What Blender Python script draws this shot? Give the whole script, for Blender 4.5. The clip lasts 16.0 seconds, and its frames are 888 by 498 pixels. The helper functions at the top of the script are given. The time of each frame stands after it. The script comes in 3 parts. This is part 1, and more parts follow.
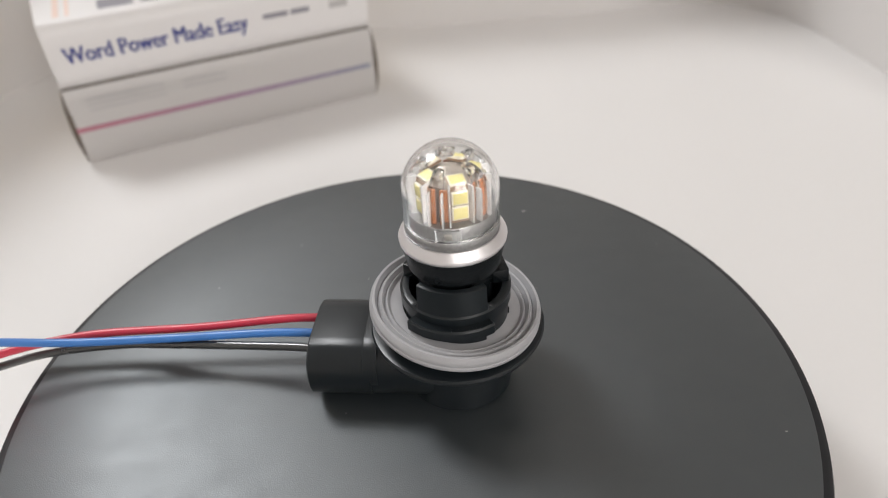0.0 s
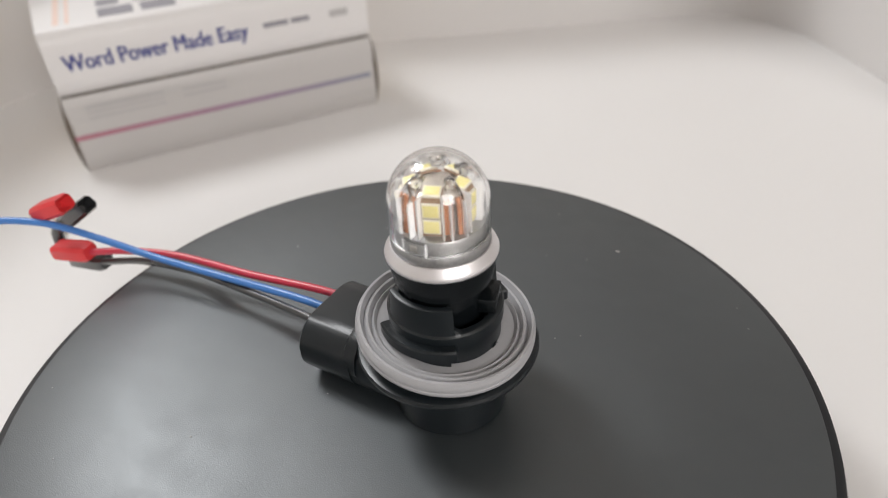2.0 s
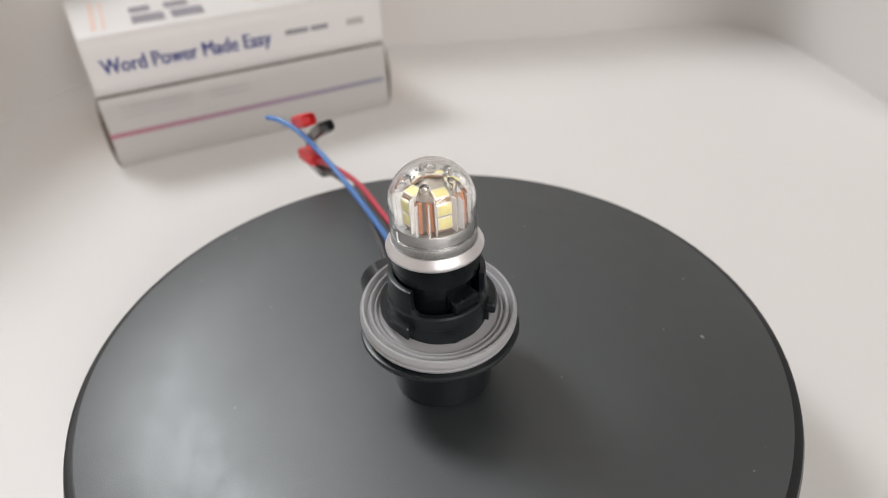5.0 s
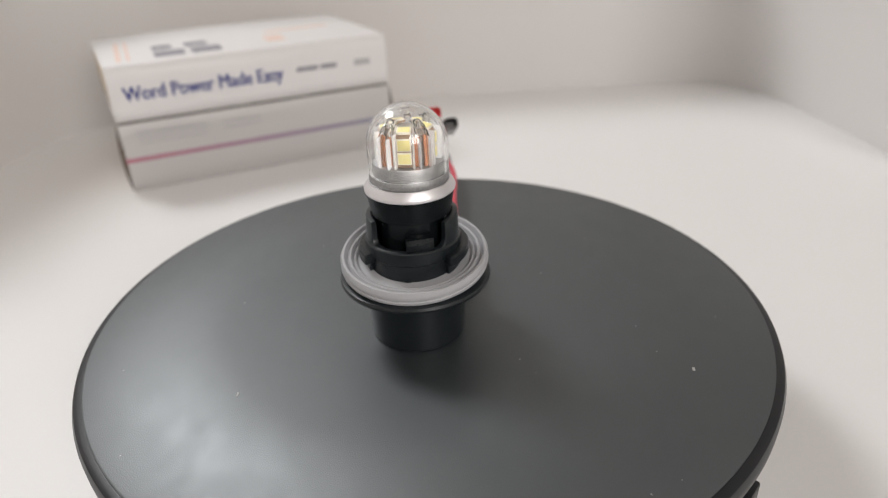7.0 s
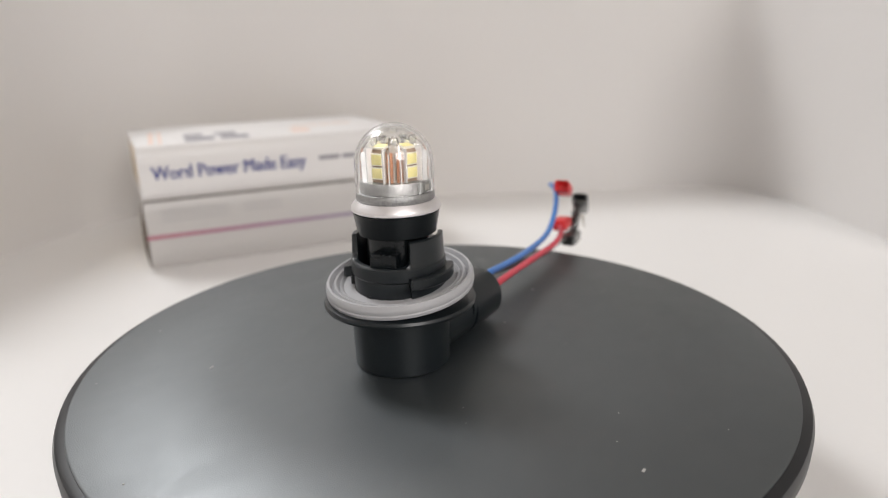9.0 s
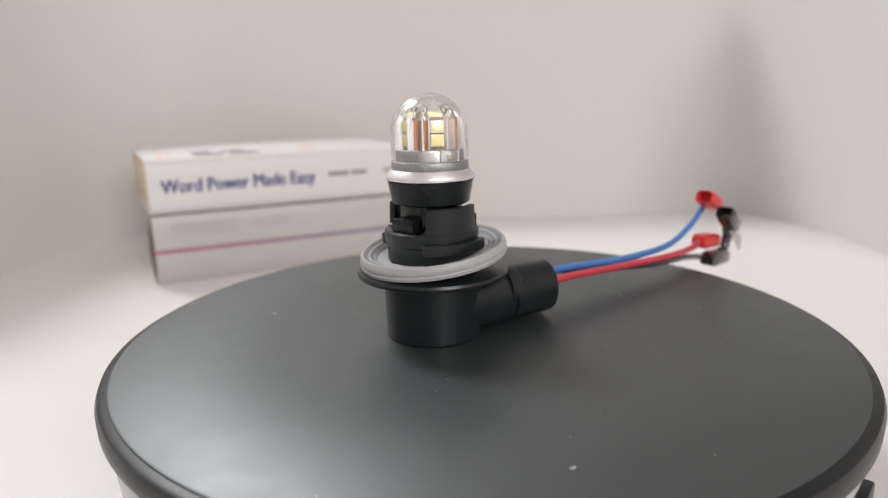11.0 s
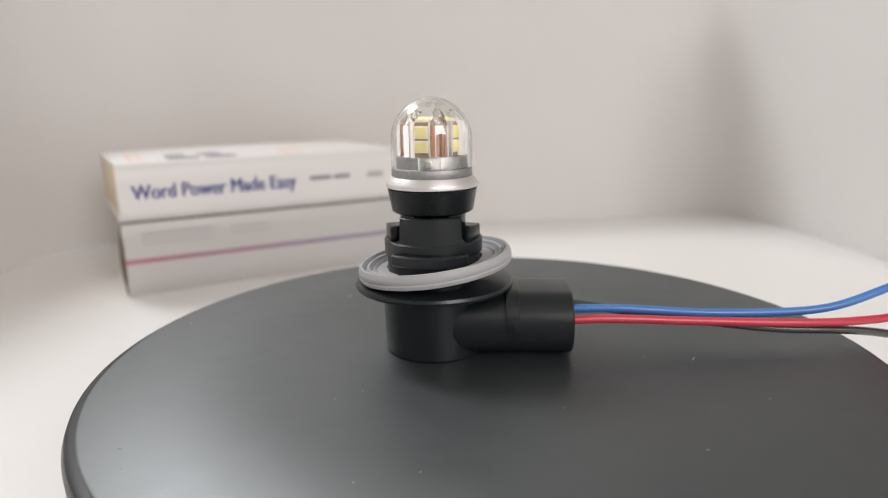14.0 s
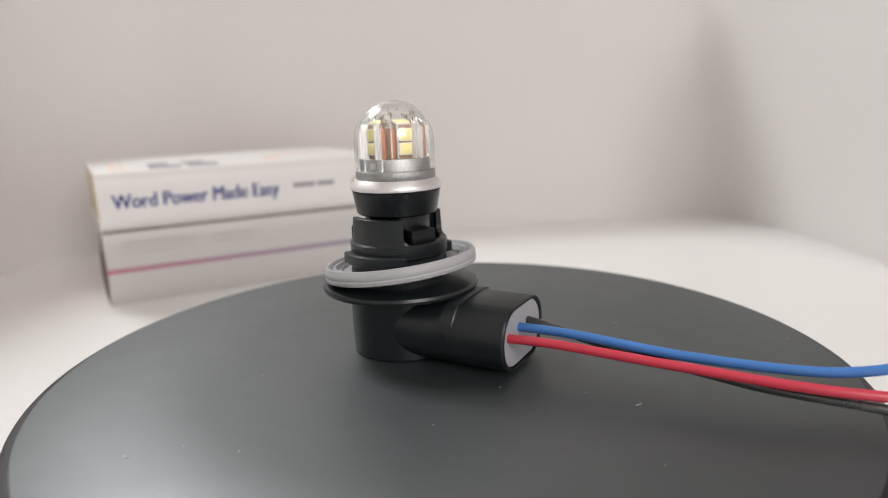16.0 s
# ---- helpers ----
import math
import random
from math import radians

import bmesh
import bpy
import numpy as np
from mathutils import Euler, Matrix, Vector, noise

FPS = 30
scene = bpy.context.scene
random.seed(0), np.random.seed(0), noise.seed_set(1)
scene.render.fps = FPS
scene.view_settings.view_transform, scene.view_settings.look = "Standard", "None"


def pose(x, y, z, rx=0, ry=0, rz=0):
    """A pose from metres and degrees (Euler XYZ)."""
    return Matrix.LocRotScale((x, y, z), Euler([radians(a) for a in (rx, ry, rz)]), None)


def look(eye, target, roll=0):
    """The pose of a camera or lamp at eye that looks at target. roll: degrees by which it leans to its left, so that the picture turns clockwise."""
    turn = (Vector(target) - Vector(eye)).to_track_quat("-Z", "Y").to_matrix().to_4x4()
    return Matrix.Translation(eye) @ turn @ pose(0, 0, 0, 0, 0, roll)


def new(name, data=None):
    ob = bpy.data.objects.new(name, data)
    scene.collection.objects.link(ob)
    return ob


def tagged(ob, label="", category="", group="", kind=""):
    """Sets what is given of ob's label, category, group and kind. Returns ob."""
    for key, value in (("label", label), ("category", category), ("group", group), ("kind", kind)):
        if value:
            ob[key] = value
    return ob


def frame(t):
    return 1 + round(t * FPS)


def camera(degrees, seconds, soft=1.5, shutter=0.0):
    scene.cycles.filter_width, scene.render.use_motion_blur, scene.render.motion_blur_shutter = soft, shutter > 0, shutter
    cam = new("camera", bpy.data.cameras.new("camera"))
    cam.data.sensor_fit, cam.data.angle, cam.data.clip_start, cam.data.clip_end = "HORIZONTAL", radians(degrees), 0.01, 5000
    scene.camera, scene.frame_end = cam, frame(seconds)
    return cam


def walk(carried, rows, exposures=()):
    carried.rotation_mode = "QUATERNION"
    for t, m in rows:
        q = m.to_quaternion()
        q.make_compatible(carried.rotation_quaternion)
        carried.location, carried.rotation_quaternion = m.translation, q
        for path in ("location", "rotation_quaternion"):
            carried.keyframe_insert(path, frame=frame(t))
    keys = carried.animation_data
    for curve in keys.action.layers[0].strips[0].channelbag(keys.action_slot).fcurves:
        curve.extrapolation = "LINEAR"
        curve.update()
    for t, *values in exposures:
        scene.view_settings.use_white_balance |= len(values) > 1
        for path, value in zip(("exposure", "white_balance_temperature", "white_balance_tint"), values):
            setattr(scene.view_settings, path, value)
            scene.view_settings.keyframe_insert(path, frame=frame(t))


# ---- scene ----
cam = camera(67.90, 16.0, soft=1.0)
cam.data.dof.use_dof = True
cam.data.dof.focus_distance = 0.153
cam.data.dof.aperture_fstop = 12.5
# seconds, place in metres, turn in degrees; the turntable's top is z = 0 and its axis x = y = 0
ROWS = [
    (0.0, 0.0150, -0.1202, 0.1289, 52.82, 3.03, -0.72),
    (0.5, 0.0169, -0.1186, 0.1276, 53.41, 2.87, -0.71),
    (1.0, 0.0147, -0.1178, 0.1259, 53.76, 2.85, -1.05),
    (1.5, 0.0118, -0.1172, 0.1231, 53.30, 2.54, -0.91),
    (2.0, 0.0148, -0.1198, 0.1241, 54.13, 3.10, -0.70),
    (2.5, 0.0169, -0.1212, 0.1238, 53.74, 2.60, -1.05),
    (3.0, 0.0095, -0.1251, 0.1242, 53.88, 2.42, -1.46),
    (3.5, 0.0101, -0.1265, 0.1231, 53.93, 2.38, -0.72),
    (6.0, 0.0076, -0.1537, 0.1425, 54.57, 2.62, -0.70),
    (6.5, 0.0152, -0.1566, 0.1342, 55.87, 2.49, -1.27),
    (7.0, 0.0077, -0.1736, 0.1112, 61.63, 2.08, -0.35),
    (7.5, 0.0040, -0.1686, 0.0992, 65.29, 1.71, 0.60),
    (8.0, 0.0111, -0.1727, 0.0975, 67.83, 1.81, 1.82),
    (10.5, 0.0017, -0.1868, 0.0659, 76.65, 0.88, 1.04),
    (11.0, -0.0077, -0.1845, 0.0665, 76.57, 1.27, 0.26),
    (11.5, -0.0152, -0.1838, 0.0685, 76.57, 0.86, 0.29),
    (12.0, -0.0141, -0.1798, 0.0709, 76.13, 1.31, -1.71),
    (12.5, -0.0197, -0.1727, 0.0695, 76.73, 1.26, -1.90),
    (13.0, -0.0155, -0.1669, 0.0690, 76.54, 1.30, -1.97),
    (13.5, -0.0181, -0.1669, 0.0686, 76.36, 1.46, -2.47),
    (14.0, -0.0165, -0.1673, 0.0678, 76.46, 1.01, -2.04),
    (14.5, -0.0118, -0.1640, 0.0686, 76.41, 1.53, -2.23),
    (15.0, -0.0069, -0.1604, 0.0679, 76.13, 1.42, -1.67),
    (15.5, -0.0069, -0.1623, 0.0692, 76.61, 1.20, -2.64),
    (16.0, -0.0033, -0.1646, 0.0669, 76.92, 1.85, -1.74),
]
walk(cam, [(t, pose(x, y, z, rx, ry, rz)) for t, x, y, z, rx, ry, rz in ROWS],
     [(0.0, -0.08), (3.5, -0.10), (6.5, -0.16), (8.0, -0.06), (10.5, 0.0), (16.0, 0.0)])

# ---- light ----
DESK = -0.0465         # desk height below the turntable's top
SPIN = 12.85           # turntable, degrees a second, clockwise from above

world = bpy.data.worlds.new("world")
scene.world = world
world.use_nodes = True
wn = world.node_tree
sky = wn.nodes.new("ShaderNodeTexSky")
sky.sky_type, sky.sun_disc = "NISHITA", False
sky.sun_elevation, sky.sun_rotation = radians(40), radians(-60)
wn.nodes["Background"].inputs["Strength"].default_value = 0.1
wn.links.new(sky.outputs["Color"], wn.nodes["Background"].inputs["Color"])


def area_lamp(name, eye, target, w, h, power, color):
    lamp = bpy.data.lights.new(name, "AREA")
    lamp.shape, lamp.size, lamp.size_y, lamp.energy, lamp.color = "RECTANGLE", w, h, power, color
    ob = new(name, lamp)
    ob.matrix_world = look(eye, target)
    return ob


# daylight in the opening of the side window, and an added fill lamp behind the camera
area_lamp("window_daylight", (-0.84, 0.74, 1.28), (0.0, 0.0, 0.0), 0.46, 0.46, 14.5, (0.975, 0.985, 1.0))
area_lamp("rear_fill_lamp", (0.95, -1.90, 1.12), (-0.1, 0.1, 0.05), 1.05, 0.95, 27, (1.0, 0.955, 0.92))


# ---- materials ----
def material(name, color, rough=0.5, metal=0.0, spread=0.12, scale=40.0, bump=0.0, bump_scale=400.0, rough_spread=0.1, coat=0.0, gloss=0.5):
    """A surface whose colour and gloss vary at two scales, with a fine relief."""
    m = bpy.data.materials.new(name)
    m.use_nodes = True
    nt = m.node_tree
    b = nt.nodes["Principled BSDF"]
    b.inputs["Metallic"].default_value = metal
    b.inputs["Coat Weight"].default_value = coat
    b.inputs["Specular IOR Level"].default_value = gloss
    tex = nt.nodes.new("ShaderNodeTexCoord")
    n1 = nt.nodes.new("ShaderNodeTexNoise")
    n1.inputs["Scale"].default_value, n1.inputs["Detail"].default_value = scale, 6
    n2 = nt.nodes.new("ShaderNodeTexNoise")
    n2.inputs["Scale"].default_value, n2.inputs["Detail"].default_value = bump_scale, 3
    for n in (n1, n2):
        nt.links.new(tex.outputs["Object"], n.inputs["Vector"])
    mix = nt.nodes.new("ShaderNodeMix")
    mix.data_type, mix.blend_type = "RGBA", "MIX"
    mix.inputs[6].default_value = (*[c * (1 - spread) for c in color], 1)
    mix.inputs[7].default_value = (*[min(1, c * (1 + spread)) for c in color], 1)
    add = nt.nodes.new("ShaderNodeMath")
    add.operation = "MULTIPLY_ADD"
    add.inputs[1].default_value, add.inputs[2].default_value = 0.3, 0.0
    nt.links.new(n2.outputs["Fac"], add.inputs[0])
    fac = nt.nodes.new("ShaderNodeMath")
    fac.operation = "MULTIPLY_ADD"
    fac.inputs[1].default_value = 0.7
    nt.links.new(n1.outputs["Fac"], fac.inputs[0])
    nt.links.new(add.outputs[0], fac.inputs[2])
    nt.links.new(fac.outputs[0], mix.inputs[0])
    nt.links.new(mix.outputs[2], b.inputs["Base Color"])
    rg = nt.nodes.new("ShaderNodeMapRange")
    rg.inputs["To Min"].default_value, rg.inputs["To Max"].default_value = max(0.02, rough - rough_spread), min(1, rough + rough_spread)
    nt.links.new(n1.outputs["Fac"], rg.inputs["Value"])
    nt.links.new(rg.outputs["Result"], b.inputs["Roughness"])
    if bump:
        bp = nt.nodes.new("ShaderNodeBump")
        bp.inputs["Strength"].default_value, bp.inputs["Distance"].default_value = bump, 0.0004
        nt.links.new(n2.outputs["Fac"], bp.inputs["Height"])
        nt.links.new(bp.outputs["Normal"], b.inputs["Normal"])
    return m


def clear_plastic(name, tint, rough=0.02, ior=1.49):
    m = bpy.data.materials.new(name)
    m.use_nodes = True
    b = m.node_tree.nodes["Principled BSDF"]
    b.inputs["Base Color"].default_value = (*tint, 1)
    b.inputs["Transmission Weight"].default_value = 1.0
    b.inputs["Roughness"].default_value = rough
    b.inputs["IOR"].default_value = ior
    return m


M_WALL = material("white_board", (0.72, 0.70, 0.685), 0.75, spread=0.03, scale=4, bump=0.05, bump_scale=300)
M_DESK = material("white_desk", (0.80, 0.785, 0.77), 0.5, spread=0.03, scale=6, bump=0.03, bump_scale=500)
M_ROOM = material("room_paint", (0.70, 0.68, 0.66), 0.8, spread=0.04, scale=2)
M_FLOOR = material("room_floor_wood", (0.35, 0.27, 0.2), 0.5, spread=0.2, scale=5)
M_DISC = material("matt_black_disc", (0.0070, 0.0115, 0.0140), 0.50, spread=0.2, scale=28, bump=0.13, bump_scale=3200, rough_spread=0.12, gloss=1.0)
M_DISC.node_tree.nodes["Principled BSDF"].inputs["IOR"].default_value = 1.8
M_DISC.node_tree.nodes["Principled BSDF"].inputs["Specular Tint"].default_value = (0.945, 0.985, 1.0, 1)
def smudge(m):
    """Faint wiped streaks in the gloss of a large lacquered surface."""
    nt = m.node_tree
    tex = nt.nodes.new("ShaderNodeTexCoord")
    st = nt.nodes.new("ShaderNodeMapping")
    st.inputs["Scale"].default_value = (1.0, 1.6, 1.0)
    st.inputs["Rotation"].default_value = (0, 0, radians(35))
    n = nt.nodes.new("ShaderNodeTexNoise")
    n.inputs["Scale"].default_value, n.inputs["Detail"].default_value, n.inputs["Distortion"].default_value = 90, 12, 0.4
    mr = nt.nodes.new("ShaderNodeMapRange")
    mr.inputs["From Min"].default_value, mr.inputs["From Max"].default_value = 0.3, 0.7
    mr.inputs["To Min"].default_value, mr.inputs["To Max"].default_value = 0.455, 0.505
    nt.links.new(tex.outputs["Object"], st.inputs["Vector"])
    nt.links.new(st.outputs["Vector"], n.inputs["Vector"])
    nt.links.new(n.outputs["Fac"], mr.inputs["Value"])
    nt.links.new(mr.outputs["Result"], nt.nodes["Principled BSDF"].inputs["Roughness"])
    return m


smudge(M_DISC)
M_RIM = material("black_rim", (0.008, 0.009, 0.011), 0.38, spread=0.15, scale=60)
M_BASE = material("pale_grey_plastic", (0.55, 0.55, 0.57), 0.3, spread=0.05, scale=20)
M_BLACK = material("black_plastic", (0.0085, 0.0120, 0.0145), 0.32, spread=0.25, scale=120, bump=0.02, bump_scale=1500, rough_spread=0.05, gloss=0.5)
M_SKIRT = material("glossy_black_plastic", (0.007, 0.009, 0.0105), 0.24, spread=0.2, scale=120, bump=0.03, bump_scale=1200, gloss=0.32)
M_RUBBER = material("grey_rubber", (0.44, 0.44, 0.455), 0.48, spread=0.07, scale=90, bump=0.08, bump_scale=1200)
M_POT = material("pale_grey_sealant", (0.42, 0.42, 0.46), 0.5, spread=0.06, scale=150)
M_RED = material("red_insulation", (0.62, 0.035, 0.07), 0.36, spread=0.1, scale=100, gloss=0.8)
M_BLUE = material("blue_insulation", (0.05, 0.20, 0.56), 0.36, spread=0.1, scale=100, gloss=0.8)
M_WIRE = material("black_insulation", (0.020, 0.021, 0.022), 0.30, spread=0.1, scale=100, gloss=1.0, coat=0.8)
M_SLEEVE = material("red_sleeve", (0.72, 0.045, 0.05), 0.4, spread=0.1, scale=150)
M_TIN = material("tinned_metal", (0.72, 0.70, 0.66), 0.3, metal=1.0, spread=0.1, scale=150)
M_ALU = material("brushed_aluminium", (0.88, 0.86, 0.87), 0.42, metal=1.0, spread=0.04, scale=100, bump=0.04, bump_scale=1500)
M_CAST = material("rough_cast_aluminium", (0.40, 0.40, 0.40), 0.46, metal=1.0, spread=0.6, scale=1300, bump=0.4, bump_scale=2600)
M_BOARD = material("copper_circuit_board", (0.46, 0.19, 0.09), 0.35, spread=0.15, scale=200)
M_PCB = material("brown_circuit_board", (0.30, 0.20, 0.13), 0.4, spread=0.2, scale=300)
M_LED = material("yellow_phosphor", (0.78, 0.70, 0.30), 0.45, spread=0.06, scale=300)
M_LEDFRAME = material("white_diode_frame", (0.82, 0.78, 0.66), 0.45, spread=0.03, scale=200)
M_CORE = material("pale_satin_core", (0.52, 0.47, 0.42), 0.35, metal=0.6, spread=0.08, scale=300)
M_CLEAR = clear_plastic("clear_plastic", (0.99, 0.99, 0.985))
# half-opaque white that stands in for bright glints on clear plastic
M_GLINT = clear_plastic("glint_whitened_plastic", (0.97, 0.97, 0.97), 0.22)
M_GLINT.node_tree.nodes["Principled BSDF"].inputs["Transmission Weight"].default_value = 0.55
M_DOME = clear_plastic("clear_dome_plastic", (0.985, 0.985, 0.98), 0.07)
M_PAGES = material("cream_paper", (0.72, 0.60, 0.44), 0.8, spread=0.12, scale=60, bump=0.2, bump_scale=900)
M_COVER = material("white_cover", (0.74, 0.72, 0.71), 0.45, spread=0.02, scale=12)
M_COVER_GREY = material("pale_grey_cover", (0.52, 0.50, 0.485), 0.45, spread=0.03, scale=12)
M_INK = material("dark_blue_ink", (0.035, 0.045, 0.22), 0.6, spread=0.1, scale=80)
M_INK_GREY = material("grey_ink", (0.28, 0.27, 0.30), 0.6, spread=0.1, scale=80)
M_INK_PALE = material("pale_grey_ink", (0.47, 0.455, 0.45), 0.6, spread=0.05, scale=80)
M_INK_ORANGE = material("pale_orange_ink", (0.80, 0.62, 0.54), 0.6, spread=0.05, scale=80)
M_DUST = material("pale_dust", (0.45, 0.44, 0.42), 0.8, spread=0.1, scale=900)


def stripe_material():
    """A stripe printed from pink at one end to blue-grey at the other."""
    m = material("printed_stripe", (0.5, 0.3, 0.4), 0.5)
    nt = m.node_tree
    tex = nt.nodes.new("ShaderNodeTexCoord")
    sep = nt.nodes.new("ShaderNodeSeparateXYZ")
    ramp = nt.nodes.new("ShaderNodeValToRGB")
    rng = nt.nodes.new("ShaderNodeMapRange")
    rng.inputs["From Min"].default_value, rng.inputs["From Max"].default_value = 0.0, 0.17
    nt.links.new(tex.outputs["Object"], sep.inputs[0])
    nt.links.new(sep.outputs["X"], rng.inputs["Value"])
    nt.links.new(rng.outputs["Result"], ramp.inputs["Fac"])
    ramp.color_ramp.elements[0].color = (0.44, 0.17, 0.22, 1)
    ramp.color_ramp.elements[1].color = (0.26, 0.27, 0.34, 1)
    e = ramp.color_ramp.elements.new(0.55)
    e.color = (0.33, 0.22, 0.31, 1)
    nt.links.new(ramp.outputs["Color"], nt.nodes["Principled BSDF"].inputs["Base Color"])
    return m


M_STRIPE = stripe_material()


# ---- mesh helpers ----
def finish(bm, name, mat, smooth=None):
    mesh = bpy.data.meshes.new(name)
    bmesh.ops.recalc_face_normals(bm, faces=bm.faces[:])
    bm.to_mesh(mesh)
    bm.free()
    mesh.materials.append(mat)
    if smooth is not None:
        for p in mesh.polygons:
            p.use_smooth = True
        mesh.set_sharp_from_angle(angle=radians(smooth))
    return mesh


def part(name, bm, mat, parent, label="", smooth=35):
    ob = new(name, finish(bm, name, mat, smooth))
    ob.parent = parent
    return tagged(ob, label)


def empty(name):
    ob = new(name)
    ob.empty_display_size = 0.01
    return ob


def lathe(profile, n=96, closed=True, angles=None):
    """A body of revolution about z from (radius, height) pairs."""
    bm = bmesh.new()
    loop = [bm.verts.new((r, 0, z)) for r, z in profile]
    rings = [loop]
    for i in range(1, n):
        c, s = math.cos(2 * math.pi * i / n), math.sin(2 * math.pi * i / n)
        rings.append([bm.verts.new((r * c, r * s, z)) for r, z in profile])
    m = len(profile)
    for i in range(n):
        a, b = rings[i], rings[(i + 1) % n]
        for j in range(m if closed else m - 1):
            bm.faces.new((a[j], b[j], b[(j + 1) % m], a[(j + 1) % m]))
    bmesh.ops.remove_doubles(bm, verts=bm.verts[:], dist=1e-7)
    return bm


def sector(bm, a0, a1, r0, r1, z0, z1, n=18):
    """A curved block between two angles (degrees), two radii and two heights."""
    sec = []
    for i in range(n + 1):
        a = radians(a0 + (a1 - a0) * i / n)
        c, s = math.cos(a), math.sin(a)
        sec.append([bm.verts.new((r * c, r * s, z)) for r, z in ((r0, z0), (r1, z0), (r1, z1), (r0, z1))])
    for i in range(n):
        for j in range(4):
            bm.faces.new((sec[i][j], sec[i + 1][j], sec[i + 1][(j + 1) % 4], sec[i][(j + 1) % 4]))
    bm.faces.new(sec[0])
    bm.faces.new(sec[-1][::-1])


def box(bm, x0, x1, y0, y1, z0, z1, bevel=0.0, m=None):
    made = bmesh.ops.create_cube(bm, size=1.0)["verts"]
    mat = Matrix.Translation(((x0 + x1) / 2, (y0 + y1) / 2, (z0 + z1) / 2)) @ Matrix.Diagonal((x1 - x0, y1 - y0, z1 - z0, 1))
    bmesh.ops.transform(bm, matrix=(m @ mat) if m else mat, verts=made)
    if bevel:
        edges = list({e for v in made for e in v.link_edges})
        bmesh.ops.bevel(bm, geom=edges, offset=bevel, segments=2, profile=0.5, affect="EDGES")
    return bm


def smooth_path(points, n=10):
    """Catmull-Rom points through the given ones."""
    p = [Vector(q) for q in points]
    p = [2 * p[0] - p[1]] + p + [2 * p[-1] - p[-2]]
    out = []
    for i in range(1, len(p) - 2):
        for k in range(n):
            t = k / n
            a, b, c, d = p[i - 1:i + 3]
            out.append(0.5 * (2 * b + (c - a) * t + (2 * a - 5 * b + 4 * c - d) * t * t + (3 * b - a - 3 * c + d) * t ** 3))
    return out + [p[-2]]


def tube(points, radius, sides=14, n=10):
    bm = bmesh.new()
    path = smooth_path(points, n)
    rings, up = [], Vector((0, 0, 1))
    for i, q in enumerate(path):
        d = (path[min(i + 1, len(path) - 1)] - path[max(i - 1, 0)]).normalized()
        side = d.cross(up).normalized()
        nor = side.cross(d)
        rings.append([bm.verts.new(q + radius * (math.cos(2 * math.pi * k / sides) * side + math.sin(2 * math.pi * k / sides) * nor)) for k in range(sides)])
    for a, b in zip(rings, rings[1:]):
        for k in range(sides):
            bm.faces.new((a[k], a[(k + 1) % sides], b[(k + 1) % sides], b[k]))
    bm.faces.new(rings[0][::-1])
    bm.faces.new(rings[-1])
    return bm


# ---- the setting ----
def slab(name, corners, z0, z1, mat, label, category):
    """An upright or level slab over a plan outline."""
    bm = bmesh.new()
    low = [bm.verts.new((x, y, z0)) for x, y in corners]
    top = [bm.verts.new((x, y, z1)) for x, y in corners]
    n = len(corners)
    for i in range(n):
        bm.faces.new((low[i], low[(i + 1) % n], top[(i + 1) % n], top[i]))
    bm.faces.new(low[::-1])
    bm.faces.new(top)
    return tagged(new(name, finish(bm, name, mat)), label, category, kind="structure")


def board_wall(name, plan, thick, z0, z1, mat, label):
    """A bent upright board along a plan line, with thickness outwards."""
    pts = smooth_path([(x, y, 0) for x, y in plan], 8)
    bm = bmesh.new()
    rows = []
    for i, p in enumerate(pts):
        d = (pts[min(i + 1, len(pts) - 1)] - pts[max(i - 1, 0)]).normalized()
        o = Vector((-d.y, d.x, 0)) * thick
        rows.append([bm.verts.new(v) for v in ((p.x, p.y, z0), (p.x, p.y, z1), (p.x + o.x, p.y + o.y, z1), (p.x + o.x, p.y + o.y, z0))])
    for a, b in zip(rows, rows[1:]):
        for k in range(4):
            bm.faces.new((a[k], b[k], b[(k + 1) % 4], a[(k + 1) % 4]))
    bm.faces.new(rows[0])
    bm.faces.new(rows[-1][::-1])
    return tagged(new(name, finish(bm, name, mat, 40)), label, "wall", kind="structure")


slab("desk_top", [(-0.75, -0.65), (0.75, -0.65), (0.75, 0.60), (-0.75, 0.60)], DESK - 0.03, DESK, M_DESK, "plain white desk top under the turntable", "desk")
board_wall("wall_back", [(0.290, 0.19), (0.287, 0.24), (0.283, 0.30), (0.274, 0.365), (0.250, 0.410), (0.205, 0.424), (0.10, 0.414), (0.0, 0.407), (-0.15, 0.400), (-0.235, 0.385), (-0.282, 0.335), (-0.302, 0.27), (-0.312, 0.17)],
           -0.006, DESK, 0.158, M_WALL, "plain white bent backdrop board standing on the desk")
slab("floor", [(-0.95, -2.0), (1.6, -2.0), (1.6, 1.4), (-0.95, 1.4)], -0.84, -0.79, M_FLOOR, "wooden floor of the room", "floor")
slab("ceiling", [(-0.95, -2.0), (1.6, -2.0), (1.6, 1.4), (-0.95, 1.4)], 1.75, 1.80, M_ROOM, "white painted ceiling", "ceiling")
slab("wall_north", [(-1.05, 1.4), (1.7, 1.4), (1.7, 1.5), (-1.05, 1.5)], -0.79, 1.75, M_ROOM, "off-white painted wall", "wall")
slab("wall_east", [(1.6, -2.0), (1.7, -2.0), (1.7, 1.4), (1.6, 1.4)], -0.79, 1.75, M_ROOM, "off-white painted wall", "wall")


